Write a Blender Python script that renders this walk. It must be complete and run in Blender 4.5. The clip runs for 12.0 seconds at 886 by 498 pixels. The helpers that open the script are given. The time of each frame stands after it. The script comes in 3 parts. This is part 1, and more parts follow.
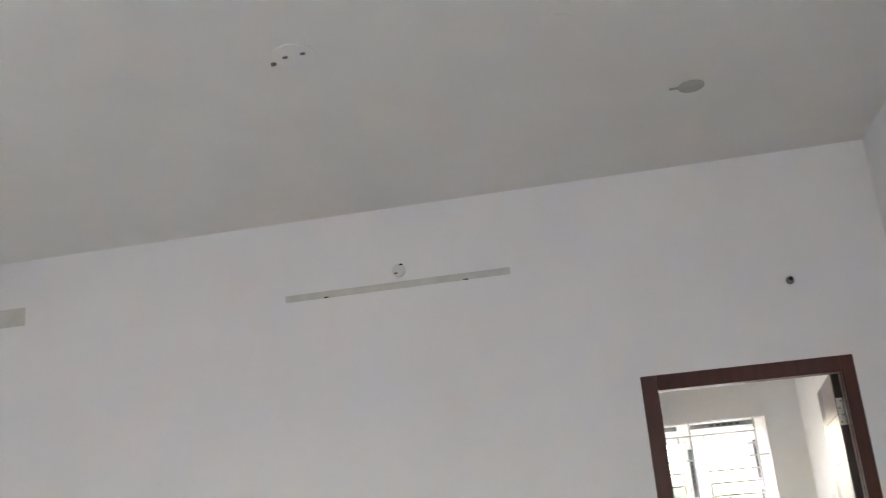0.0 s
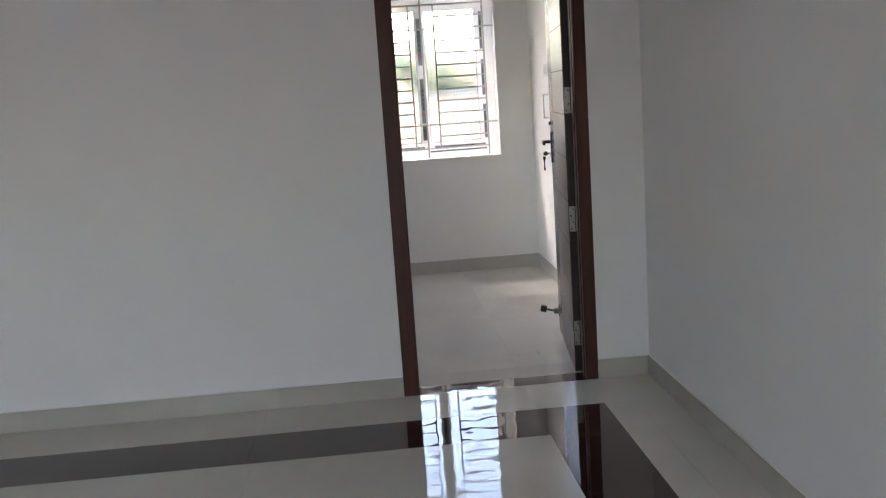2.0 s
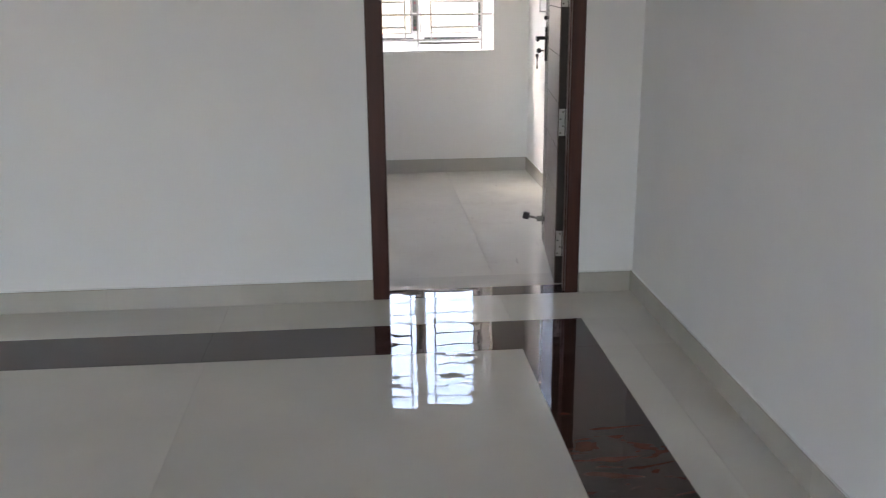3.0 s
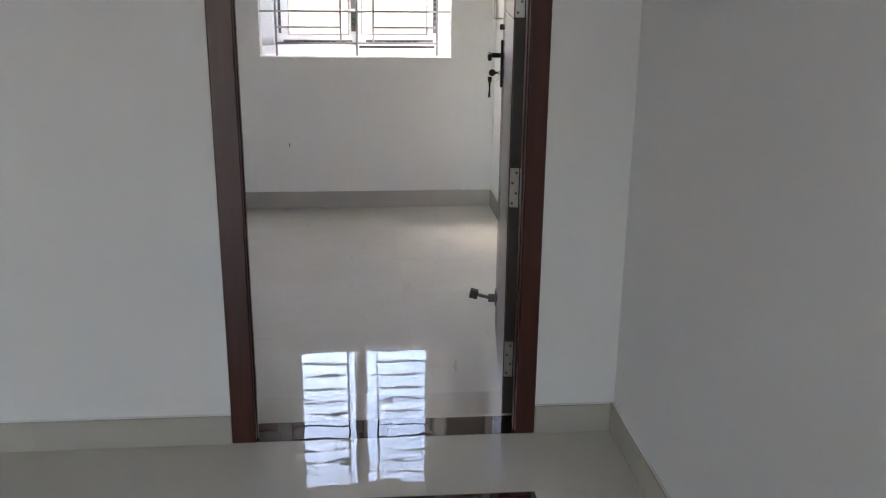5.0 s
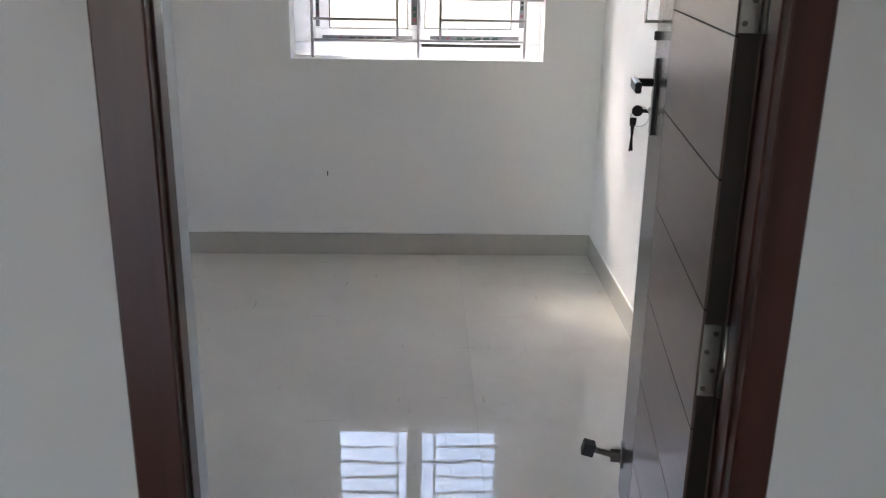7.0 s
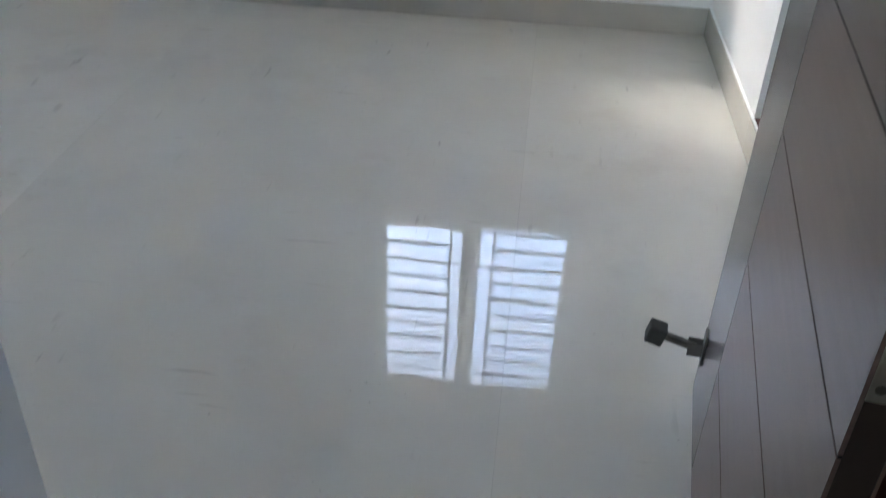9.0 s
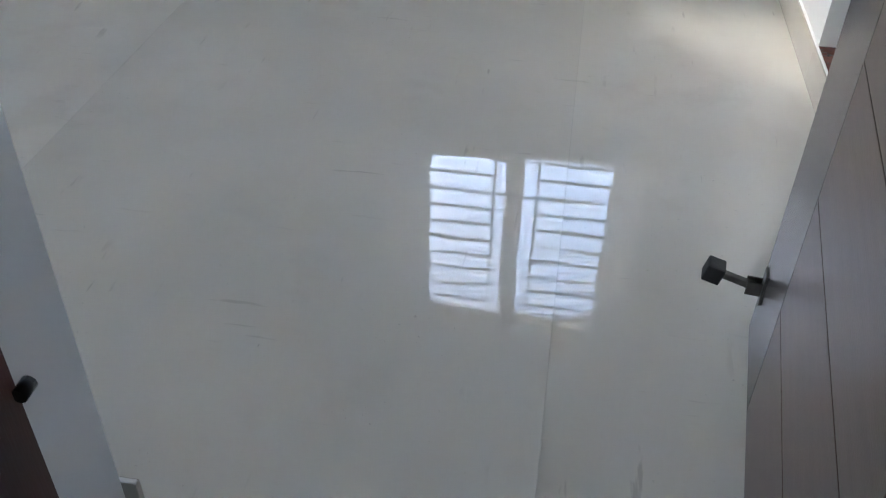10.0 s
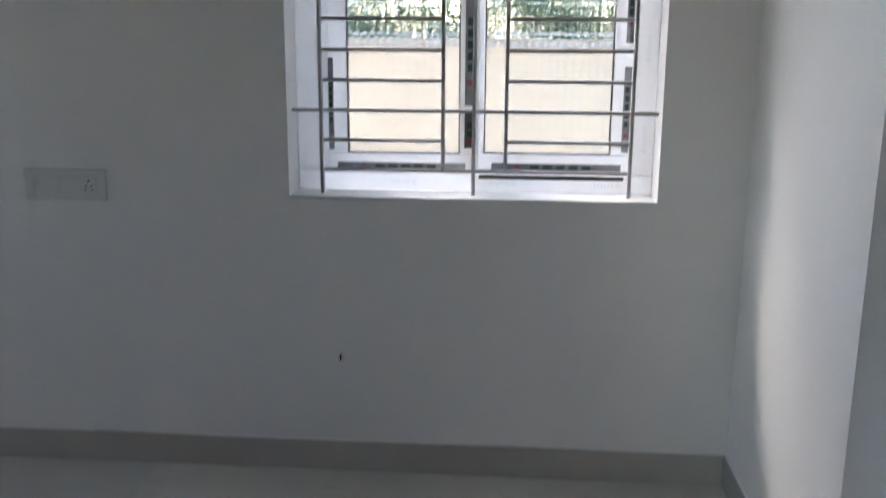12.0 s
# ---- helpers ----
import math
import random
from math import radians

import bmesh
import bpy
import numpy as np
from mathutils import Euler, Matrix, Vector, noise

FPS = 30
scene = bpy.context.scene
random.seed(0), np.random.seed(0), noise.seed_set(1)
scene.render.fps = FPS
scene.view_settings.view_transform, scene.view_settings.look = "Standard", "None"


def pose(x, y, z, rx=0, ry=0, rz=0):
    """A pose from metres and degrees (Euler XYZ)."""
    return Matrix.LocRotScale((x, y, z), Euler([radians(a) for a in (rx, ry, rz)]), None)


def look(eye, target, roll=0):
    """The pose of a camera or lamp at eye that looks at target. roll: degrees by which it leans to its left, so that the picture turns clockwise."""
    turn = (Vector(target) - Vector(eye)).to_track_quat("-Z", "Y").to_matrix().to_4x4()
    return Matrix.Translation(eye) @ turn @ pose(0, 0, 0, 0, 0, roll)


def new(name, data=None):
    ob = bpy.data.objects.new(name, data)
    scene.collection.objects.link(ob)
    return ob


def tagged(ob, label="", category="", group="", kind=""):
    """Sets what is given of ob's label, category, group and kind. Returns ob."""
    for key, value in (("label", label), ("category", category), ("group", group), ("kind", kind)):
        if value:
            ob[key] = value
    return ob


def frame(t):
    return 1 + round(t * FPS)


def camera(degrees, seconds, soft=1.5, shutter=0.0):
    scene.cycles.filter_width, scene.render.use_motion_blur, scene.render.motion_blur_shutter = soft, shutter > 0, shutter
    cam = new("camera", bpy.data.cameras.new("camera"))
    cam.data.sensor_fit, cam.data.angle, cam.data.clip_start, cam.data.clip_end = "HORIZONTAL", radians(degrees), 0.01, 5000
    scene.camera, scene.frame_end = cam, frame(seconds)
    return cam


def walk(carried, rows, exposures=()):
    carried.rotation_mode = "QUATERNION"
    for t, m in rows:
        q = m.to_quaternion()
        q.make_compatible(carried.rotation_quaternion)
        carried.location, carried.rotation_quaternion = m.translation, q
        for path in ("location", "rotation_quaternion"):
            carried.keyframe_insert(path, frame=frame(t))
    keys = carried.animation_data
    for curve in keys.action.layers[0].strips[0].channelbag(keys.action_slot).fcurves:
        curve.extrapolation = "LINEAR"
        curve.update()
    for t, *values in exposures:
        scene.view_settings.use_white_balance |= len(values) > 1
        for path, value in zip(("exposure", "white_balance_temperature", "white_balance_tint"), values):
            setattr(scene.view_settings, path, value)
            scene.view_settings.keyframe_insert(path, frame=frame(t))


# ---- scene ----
cam = camera(52.0, 12.0, soft=1.1, shutter=0.3)
PATH = [
    (0, (-0.121, -4.253, 1.484), (-0.449, -2.373, 2.083), -4.8),
    (0.5, (-0.137, -4.249, 1.497), (-0.304, -2.319, 1.991), -4.8),
    (1, (-0.181, -4.192, 1.492), (-0.189, -2.2, 1.675), -4.4),
    (1.2, (-0.155, -4.166, 1.466), (-0.134, -2.167, 1.508), -4.3),
    (1.5, (-0.117, -4.12, 1.425), (-0.04, -2.128, 1.26), -4.2),
    (2, (-0.074, -4.078, 1.384), (0.071, -2.112, 1.046), -3.9),
    (2.5, (-0.056, -4.031, 1.355), (0.084, -2.085, 0.915), -3.3),
    (3, (-0.004, -3.847, 1.34), (0.154, -1.932, 0.785), -0.6),
    (3.2, (0.043, -3.706, 1.336), (0.241, -1.794, 0.783), 0.3),
    (4.8, (0.369, -2.664, 1.387), (0.552, -0.764, 0.791), 0.8),
    (5, (0.402, -2.509, 1.377), (0.578, -0.605, 0.791), 0.6),
    (5.5, (0.433, -2.181, 1.349), (0.592, -0.275, 0.764), 0.4),
    (6, (0.425, -1.844, 1.36), (0.507, 0.059, 0.75), -0.3),
    (6.5, (0.387, -1.447, 1.343), (0.448, 0.453, 0.72), 0.8),
    (6.7, (0.391, -1.327, 1.364), (0.457, 0.571, 0.738), 0.8),
    (8.3, (0.555, -0.536, 1.253), (0.397, 1.341, 0.58), 1.9),
    (8.5, (0.567, -0.481, 1.234), (0.411, 1.35, 0.444), 1.9),
    (9, (0.581, -0.408, 1.143), (0.422, 1.251, 0.037), 2.5),
    (9.5, (0.58, -0.389, 1.11), (0.365, 1.18, -0.111), 1.7),
    (10, (0.555, -0.377, 1.13), (0.328, 1.179, -0.107), 1.5),
    (10.5, (0.530, -0.304, 1.216), (0.283, 1.415, 0.225), 1.7),
    (11, (0.528, -0.123, 1.293), (0.279, 1.708, 0.527), 1.4),
    (11.5, (0.54, -0.01, 1.332), (0.29, 1.857, 0.66), 0.7),
    (12, (0.503, 0.188, 1.356), (0.357, 2.131, 0.907), 0.4),
]
EXPOSURES = [(0.0, 5.92, 7050, 14), (1.0, 5.62, 6950, 14), (2.2, 4.85, 7050, 16), (3.0, 5.3, 7100, 16), (6.0, 4.95, 7000, 15), (8.5, 5.2, 6550, 11), (9.5, 5.25, 6400, 8), (10.8, 5.1, 6750, 13), (11.5, 4.75, 6700, 13), (12.0, 4.15, 6350, 12)]
walk(cam, [(t, look(eye, target, roll)) for t, eye, target, roll in PATH], EXPOSURES)

# ---- world and light ----
SUN_TO = Vector((-0.72, 0.60, 0.94)).normalized()
world = bpy.data.worlds.new("sky")
scene.world = world
world.use_nodes = True
wn = world.node_tree
sky = wn.nodes.new("ShaderNodeTexSky")
sky.sky_type, sky.sun_disc = "NISHITA", False
sky.sun_elevation = math.asin(SUN_TO.z)
sky.sun_rotation = math.atan2(SUN_TO.x, SUN_TO.y)
sky.air_density, sky.dust_density = 1.0, 1.5
wn.links.new(sky.outputs[0], wn.nodes["Background"].inputs[0])
wn.nodes["Background"].inputs[1].default_value = 0.15
sun = new("sun", bpy.data.lights.new("sun", "SUN"))
sun.data.energy, sun.data.angle, sun.data.color = 0.13, radians(14), (1.0, 0.96, 0.90)
sun.matrix_world = look((0, 0, 20), Vector((0, 0, 20)) - SUN_TO)


def daylight_lamp(name, m, w, h, power, color):
    lamp = new(name, bpy.data.lights.new(name, "AREA"))
    lamp.data.shape, lamp.data.size, lamp.data.size_y = "RECTANGLE", w, h
    lamp.data.energy, lamp.data.color = power, color
    lamp.matrix_world = m
    return lamp


HALL_SOUTH = -7.0
# daylight of the hall's doorway behind the walk
daylight_lamp("hall_daylight", look((-2.2, HALL_SOUTH + 0.02, 1.05), (-2.2, 0, 1.05)), 0.9, 2.0, 0.48, (1.0, 0.95, 0.97))


# ---- materials ----
def material(name, color, rough=0.5, metal=0.0, vary=0.06, scale=6.0, bump=0.0, bump_scale=60.0, stretch=(1, 1, 1), spec=0.5, per_object=0.0):
    m = bpy.data.materials.new(name)
    m.use_nodes = True
    nt = m.node_tree
    b = nt.nodes["Principled BSDF"]
    b.inputs["Roughness"].default_value, b.inputs["Metallic"].default_value = rough, metal
    b.inputs["Specular IOR Level"].default_value = spec
    geo = nt.nodes.new("ShaderNodeTexCoord")
    mp = nt.nodes.new("ShaderNodeMapping")
    mp.inputs["Scale"].default_value = stretch
    nt.links.new(geo.outputs["Object"], mp.inputs[0])
    n1 = nt.nodes.new("ShaderNodeTexNoise")
    n1.inputs["Scale"].default_value, n1.inputs["Detail"].default_value = scale, 5
    nt.links.new(mp.outputs[0], n1.inputs[0])
    ramp = nt.nodes.new("ShaderNodeMapRange")
    ramp.inputs[1].default_value, ramp.inputs[2].default_value = 0.3, 0.7
    ramp.inputs[3].default_value, ramp.inputs[4].default_value = 1 - vary, 1 + vary
    nt.links.new(n1.outputs[0], ramp.inputs[0])
    hsv = nt.nodes.new("ShaderNodeHueSaturation")
    hsv.inputs["Color"].default_value = (*color, 1)
    last = ramp.outputs[0]
    if per_object:
        info = nt.nodes.new("ShaderNodeObjectInfo")
        mr = nt.nodes.new("ShaderNodeMapRange")
        mr.inputs[3].default_value, mr.inputs[4].default_value = 1 - per_object, 1 + per_object
        nt.links.new(info.outputs["Random"], mr.inputs[0])
        mul = nt.nodes.new("ShaderNodeMath")
        mul.operation = "MULTIPLY"
        nt.links.new(last, mul.inputs[0])
        nt.links.new(mr.outputs[0], mul.inputs[1])
        last = mul.outputs[0]
    nt.links.new(last, hsv.inputs["Value"])
    nt.links.new(hsv.outputs[0], b.inputs["Base Color"])
    if bump:
        n2 = nt.nodes.new("ShaderNodeTexNoise")
        n2.inputs["Scale"].default_value, n2.inputs["Detail"].default_value = bump_scale, 3
        nt.links.new(mp.outputs[0], n2.inputs[0])
        bp = nt.nodes.new("ShaderNodeBump")
        bp.inputs["Strength"].default_value, bp.inputs["Distance"].default_value = bump, 0.002
        nt.links.new(n2.outputs[0], bp.inputs["Height"])
        nt.links.new(bp.outputs[0], b.inputs["Normal"])
    return m


def tile_material(name, color, vein=None, wave=0.10, scuffs=0.0):
    """Polished vitrified tile: clouding, veins, faint waviness, a few scuffs."""
    m = material(name, color, rough=0.004, vary=0.05, scale=2.2, per_object=0.02, spec=0.5)
    nt = m.node_tree
    b = nt.nodes["Principled BSDF"]
    co = nt.nodes.new("ShaderNodeNewGeometry")
    n = nt.nodes.new("ShaderNodeTexNoise")
    n.inputs["Scale"].default_value, n.inputs["Detail"].default_value = 9.0, 1
    nt.links.new(co.outputs["Position"], n.inputs[0])
    bp = nt.nodes.new("ShaderNodeBump")
    bp.inputs["Strength"].default_value, bp.inputs["Distance"].default_value = wave, 0.004
    nt.links.new(n.outputs[0], bp.inputs["Height"])
    nt.links.new(bp.outputs[0], b.inputs["Normal"])
    base = b.inputs["Base Color"].links[0].from_socket

    def overlay(base, mask, col):
        mix = nt.nodes.new("ShaderNodeMix")
        mix.data_type = "RGBA"
        mix.inputs["B"].default_value = (*col, 1)
        nt.links.new(mask, mix.inputs["Factor"])
        nt.links.new(base, mix.inputs["A"])
        return mix.outputs["Result"]

    def band(noise_scale, lo, hi, top, stretch=(1, 1, 1), turn=0.0, warp=0.0, kind="low"):
        mp = nt.nodes.new("ShaderNodeMapping")
        mp.inputs["Scale"].default_value, mp.inputs["Rotation"].default_value = stretch, (0, 0, turn)
        nt.links.new(co.outputs["Position"], mp.inputs[0])
        nn = nt.nodes.new("ShaderNodeTexNoise")
        nn.inputs["Scale"].default_value, nn.inputs["Detail"].default_value = noise_scale, 4
        nn.inputs["Distortion"].default_value = warp
        nt.links.new(mp.outputs[0], nn.inputs[0])
        r = nt.nodes.new("ShaderNodeMapRange")
        r.inputs[1].default_value, r.inputs[2].default_value, r.inputs[4].default_value = lo, hi, top
        nt.links.new(nn.outputs[0], r.inputs[0])
        return r.outputs[0]

    if vein:
        base = overlay(base, band(3.0, 0.52, 0.66, 0.8, (1, 2.2, 1), 0.7, 2.5), vein)
        base = overlay(base, band(9.0, 0.62, 0.70, 0.25, (1, 3, 1), -0.5, 1.5), tuple(min(1, c * 1.25) for c in vein))
    if scuffs:
        def patchy(mask, noise_scale):
            mul = nt.nodes.new("ShaderNodeMath")
            mul.operation = "MULTIPLY"
            nt.links.new(mask, mul.inputs[0])
            nt.links.new(band(noise_scale, 0.48, 0.60, 1.0), mul.inputs[1])
            return mul.outputs[0]

        base = overlay(base, patchy(band(34, 0.66, 0.70, scuffs, (1, 0.16, 1), 0.5), 3.1), (0.16, 0.13, 0.11))
        base = overlay(base, patchy(band(40, 0.67, 0.71, scuffs, (0.14, 1.3, 1), 0.2), 2.3), (0.20, 0.16, 0.13))
        base = overlay(base, patchy(band(120, 0.68, 0.72, scuffs), 4.0), (0.10, 0.08, 0.07))
        base = overlay(base, patchy(band(1.7, 0.50, 0.62, 0.14), 6.0), (0.42, 0.36, 0.30))
    nt.links.new(base, b.inputs["Base Color"])
    return m


M_WALL = material("wall_paint", (0.80, 0.795, 0.79), 0.55, vary=0.015, scale=3, bump=0.10, bump_scale=45, spec=0.3)
M_WALL_ROOM = material("room_paint", (0.86, 0.845, 0.815), 0.5, vary=0.015, scale=3, bump=0.10, bump_scale=45, spec=0.35)
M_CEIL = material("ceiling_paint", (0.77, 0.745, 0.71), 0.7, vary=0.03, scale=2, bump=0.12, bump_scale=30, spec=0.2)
M_TILE = tile_material("cream_tile", (0.65, 0.62, 0.56), wave=0.10, scuffs=0.0)
M_TILE_ROOM = tile_material("cream_tile_scuffed", (0.69, 0.66, 0.595), wave=0.06, scuffs=0.28)
M_DARK = tile_material("maroon_tile", (0.040, 0.017, 0.013), vein=(0.10, 0.034, 0.024), wave=0.08)
M_SKIRT = material("skirting_tile", (0.50, 0.47, 0.42), 0.18, vary=0.05, scale=4, per_object=0.03)
M_GROUT = material("grout", (0.47, 0.44, 0.39), 0.9, vary=0.2, scale=20)
M_WOOD = material("frame_wood", (0.060, 0.016, 0.010), 0.36, vary=0.22, scale=4, bump=0.15, bump_scale=30, stretch=(9, 9, 0.8))
M_LEAF = material("laminate", (0.105, 0.070, 0.060), 0.30, vary=0.16, scale=4, bump=0.12, bump_scale=40, stretch=(1, 10, 14), per_object=0.05)
# same laminate as the panels, its grey sheen put into the base colour
M_STILE = material("laminate_stile", (0.105, 0.088, 0.082), 0.24, vary=0.12, scale=4, bump=0.10, bump_scale=40, stretch=(14, 10, 1))
M_EDGE = material("dark_core", (0.022, 0.014, 0.011), 0.45, vary=0.3, scale=8)
M_BLACK = material("black_metal", (0.012, 0.012, 0.013), 0.28, 0.6, vary=0.1)
M_RUBBER = material("black_rubber", (0.018, 0.018, 0.018), 0.65, vary=0.2, scale=30, bump=0.4, bump_scale=200)
M_STEEL = material("steel", (0.50, 0.49, 0.47), 0.28, 1.0, vary=0.12, scale=30)
M_GUN = material("gun_metal", (0.16, 0.15, 0.135), 0.35, 1.0, vary=0.2, scale=30)
M_UPVC = material("white_upvc", (0.88, 0.89, 0.90), 0.25, vary=0.03, scale=10)


def let_light_through(m, share, color):
    """Thin pale plastic that glows a little with the daylight behind it."""
    nt = m.node_tree
    out = nt.nodes["Material Output"]
    tr = nt.nodes.new("ShaderNodeBsdfTranslucent")
    tr.inputs["Color"].default_value = (*color, 1)
    mix = nt.nodes.new("ShaderNodeMixShader")
    mix.inputs[0].default_value = share
    nt.links.new(nt.nodes["Principled BSDF"].outputs[0], mix.inputs[1])
    nt.links.new(tr.outputs[0], mix.inputs[2])
    nt.links.new(mix.outputs[0], out.inputs["Surface"])


let_light_through(M_UPVC, 0.30, (0.93, 0.91, 0.88))
M_REVEAL = material("white_reveal", (0.84, 0.84, 0.83), 0.5, vary=0.03, scale=8, bump=0.1)
M_BAR = material("grille_paint", (0.42, 0.41, 0.40), 0.4, vary=0.08, scale=20, bump=0.1)
M_FILM = material("protective_film", (0.42, 0.43, 0.45), 0.22, 0.5, vary=0.25, scale=18)
M_PRINT = material("dark_print", (0.012, 0.05, 0.035), 0.5, vary=0.1)
M_PRINT_RED = material("red_print", (0.25, 0.06, 0.07), 0.5, vary=0.1)
M_PRINT_PALE = material("pale_print", (0.80, 0.80, 0.82), 0.5, vary=0.02)
M_PLATE = material("switch_plastic", (0.70, 0.70, 0.68), 0.3, vary=0.03)
M_PLATE_HALL = material("film_covered_plastic", (0.60, 0.60, 0.57), 0.35, vary=0.05)
# near-black for the shade inside holes and grooves, and for the nail
M_HOLE = material("near_black", (0.01, 0.01, 0.01), 0.8, vary=0.1)
M_BARE = material("bare_plaster", (0.58, 0.58, 0.53), 0.8, vary=0.08, scale=10, bump=0.3, bump_scale=80)
M_CONDUIT = material("green_conduit", (0.02, 0.07, 0.045), 0.5, vary=0.3, scale=30)
M_GREY = material("conduit_grey", (0.12, 0.12, 0.12), 0.6, vary=0.3, scale=30)
M_GRANITE = material("red_granite", (0.11, 0.045, 0.032), 0.12, vary=0.4, scale=60)
M_YELLOW = material("yellow_masonry", (0.72, 0.57, 0.40), 0.9, vary=0.06, scale=3, bump=0.3, bump_scale=30)
M_CONC = material("concrete", (0.42, 0.40, 0.37), 0.9, vary=0.12, scale=3, bump=0.4, bump_scale=25)
M_EARTH = material("bare_earth", (0.34, 0.26, 0.18), 0.95, vary=0.25, scale=2, bump=0.5, bump_scale=20)
M_FOLIAGE = material("foliage", (0.06, 0.11, 0.035), 0.6, vary=0.4, scale=2)
M_BARK = material("bark", (0.12, 0.085, 0.06), 0.9, vary=0.3, scale=10, bump=0.5)
M_BATH = material("grey_pvc_door", (0.30, 0.30, 0.31), 0.35, vary=0.05, scale=6)

M_GLASS = bpy.data.materials.new("figured_glass")
M_GLASS.use_nodes = True
gt = M_GLASS.node_tree
gb = gt.nodes["Principled BSDF"]
gb.inputs["Transmission Weight"].default_value, gb.inputs["Roughness"].default_value, gb.inputs["IOR"].default_value = 1.0, 0.06, 1.35
gb.inputs["Base Color"].default_value = (0.37, 0.375, 0.375, 1)
gc = gt.nodes.new("ShaderNodeTexCoord")
gv = gt.nodes.new("ShaderNodeTexVoronoi")
gv.inputs["Scale"].default_value, gv.inputs["Randomness"].default_value = 42, 0.12
gt.links.new(gc.outputs["Object"], gv.inputs["Vector"])
gp = gt.nodes.new("ShaderNodeBump")
gp.inputs["Strength"].default_value, gp.inputs["Distance"].default_value = 1.0, 0.006
gt.links.new(gv.outputs["Distance"], gp.inputs["Height"])
gt.links.new(gp.outputs[0], gb.inputs["Normal"])


# ---- building helpers ----
def add_box(bm, x0, x1, y0, y1, z0, z1, bevel=0.0, seg=1):
    vs = [bm.verts.new(p) for p in ((x0, y0, z0), (x1, y0, z0), (x1, y1, z0), (x0, y1, z0), (x0, y0, z1), (x1, y0, z1), (x1, y1, z1), (x0, y1, z1))]
    fs = [bm.faces.new([vs[i] for i in q]) for q in ((3, 2, 1, 0), (4, 5, 6, 7), (0, 1, 5, 4), (1, 2, 6, 5), (2, 3, 7, 6), (3, 0, 4, 7))]
    if bevel:
        es = list({e for f in fs for e in f.edges})
        bmesh.ops.bevel(bm, geom=es, offset=bevel, segments=seg, affect="EDGES", profile=0.6)
    return bm


def boxes(*rows, bevel=0.0, seg=1):
    bm = bmesh.new()
    for r in rows:
        add_box(bm, *r, bevel=bevel, seg=seg)
    return bm


def add_rod(bm, a, b, r, n=12, r2=None):
    a, b = Vector(a), Vector(b)
    m = Matrix.Translation((a + b) / 2) @ (b - a).to_track_quat("Z", "Y").to_matrix().to_4x4()
    bmesh.ops.create_cone(bm, cap_ends=True, segments=n, radius1=r, radius2=r if r2 is None else r2, depth=(b - a).length, matrix=m)
    return bm


def rod(a, b, r, n=12, r2=None):
    return add_rod(bmesh.new(), a, b, r, n, r2)


def ring(c, big, small, m=None, n=28, k=8):
    bm = bmesh.new()
    rows = []
    for i in range(n):
        a = 2 * math.pi * i / n
        rows.append([bm.verts.new(((big + small * math.cos(2 * math.pi * j / k)) * math.cos(a), small * math.sin(2 * math.pi * j / k), (big + small * math.cos(2 * math.pi * j / k)) * math.sin(a))) for j in range(k)])
    for i in range(n):
        for j in range(k):
            bm.faces.new((rows[i][j], rows[i][(j + 1) % k], rows[(i + 1) % n][(j + 1) % k], rows[(i + 1) % n][j]))
    bmesh.ops.transform(bm, matrix=Matrix.Translation(c) @ (m or Matrix()), verts=bm.verts)
    return bm


def mesh_of(name, bm, mat, smooth=False):
    me = bpy.data.meshes.new(name)
    bmesh.ops.recalc_face_normals(bm, faces=bm.faces)
    bm.to_mesh(me)
    bm.free()
    me.materials.append(mat)
    if smooth:
        for p in me.polygons:
            p.use_smooth = len(p.vertices) == 4
    return me


def part(name, bm, mat, parent=None, label="", smooth=False):
    ob = new(name, mesh_of(name, bm, mat, smooth))
    ob.parent = parent
    if label:
        ob["label"] = label
    return ob


def thing(name, label, category, m=None, group="", kind=""):
    ob = new(name)
    ob.empty_display_size = 0.05
    if m is not None:
        ob.matrix_world = m
    return tagged(ob, label, category, group, kind)


def structure(name, bm, mat, label, category, smooth=False):
    return tagged(part(name, bm, mat, None, "", smooth), label, category, kind="structure")


# ---- plan ----
CEIL = 3.095
HX0, HX1, HY0 = -4.6, 1.174, -7.0        # hall
RX0, RX1, RY0, RY1 = -5.0, 1.192, 0.325, 2.862  # bedroom
DX0, DX1, DTOP = 0.0, 0.924, 2.10        # door frame outline
WX0, WX1, WZ0, WZ1, WY1 = -0.165, 0.933, 0.888, 2.135, 3.10  # window opening
BY0, BY1, BZ1 = 1.17, 1.945, 2.15        # bathroom door opening

# ---- walls ----
wall_door = structure("wall_door", boxes(
    (RX0 - 0.23, DX0 + 0.015, 0, RY0, 0, CEIL), (DX1 - 0.03, HX1 + 0.24, 0, RY0, 0, CEIL), (DX0 + 0.015, DX1 - 0.03, 0, RY0, DTOP - 0.03, CEIL)),
    M_WALL, "white painted plaster wall with a door opening", "wall")
wall_window = structure("wall_window", boxes(
    (RX0 - 0.23, WX0, RY1, WY1, 0, CEIL), (WX1, RX1 + 0.23, RY1, WY1, 0, CEIL), (WX0, WX1, RY1, WY1, 0, WZ0), (WX0, WX1, RY1, WY1, WZ1, CEIL)),
    M_WALL_ROOM, "off-white painted plaster wall with a window opening", "wall")
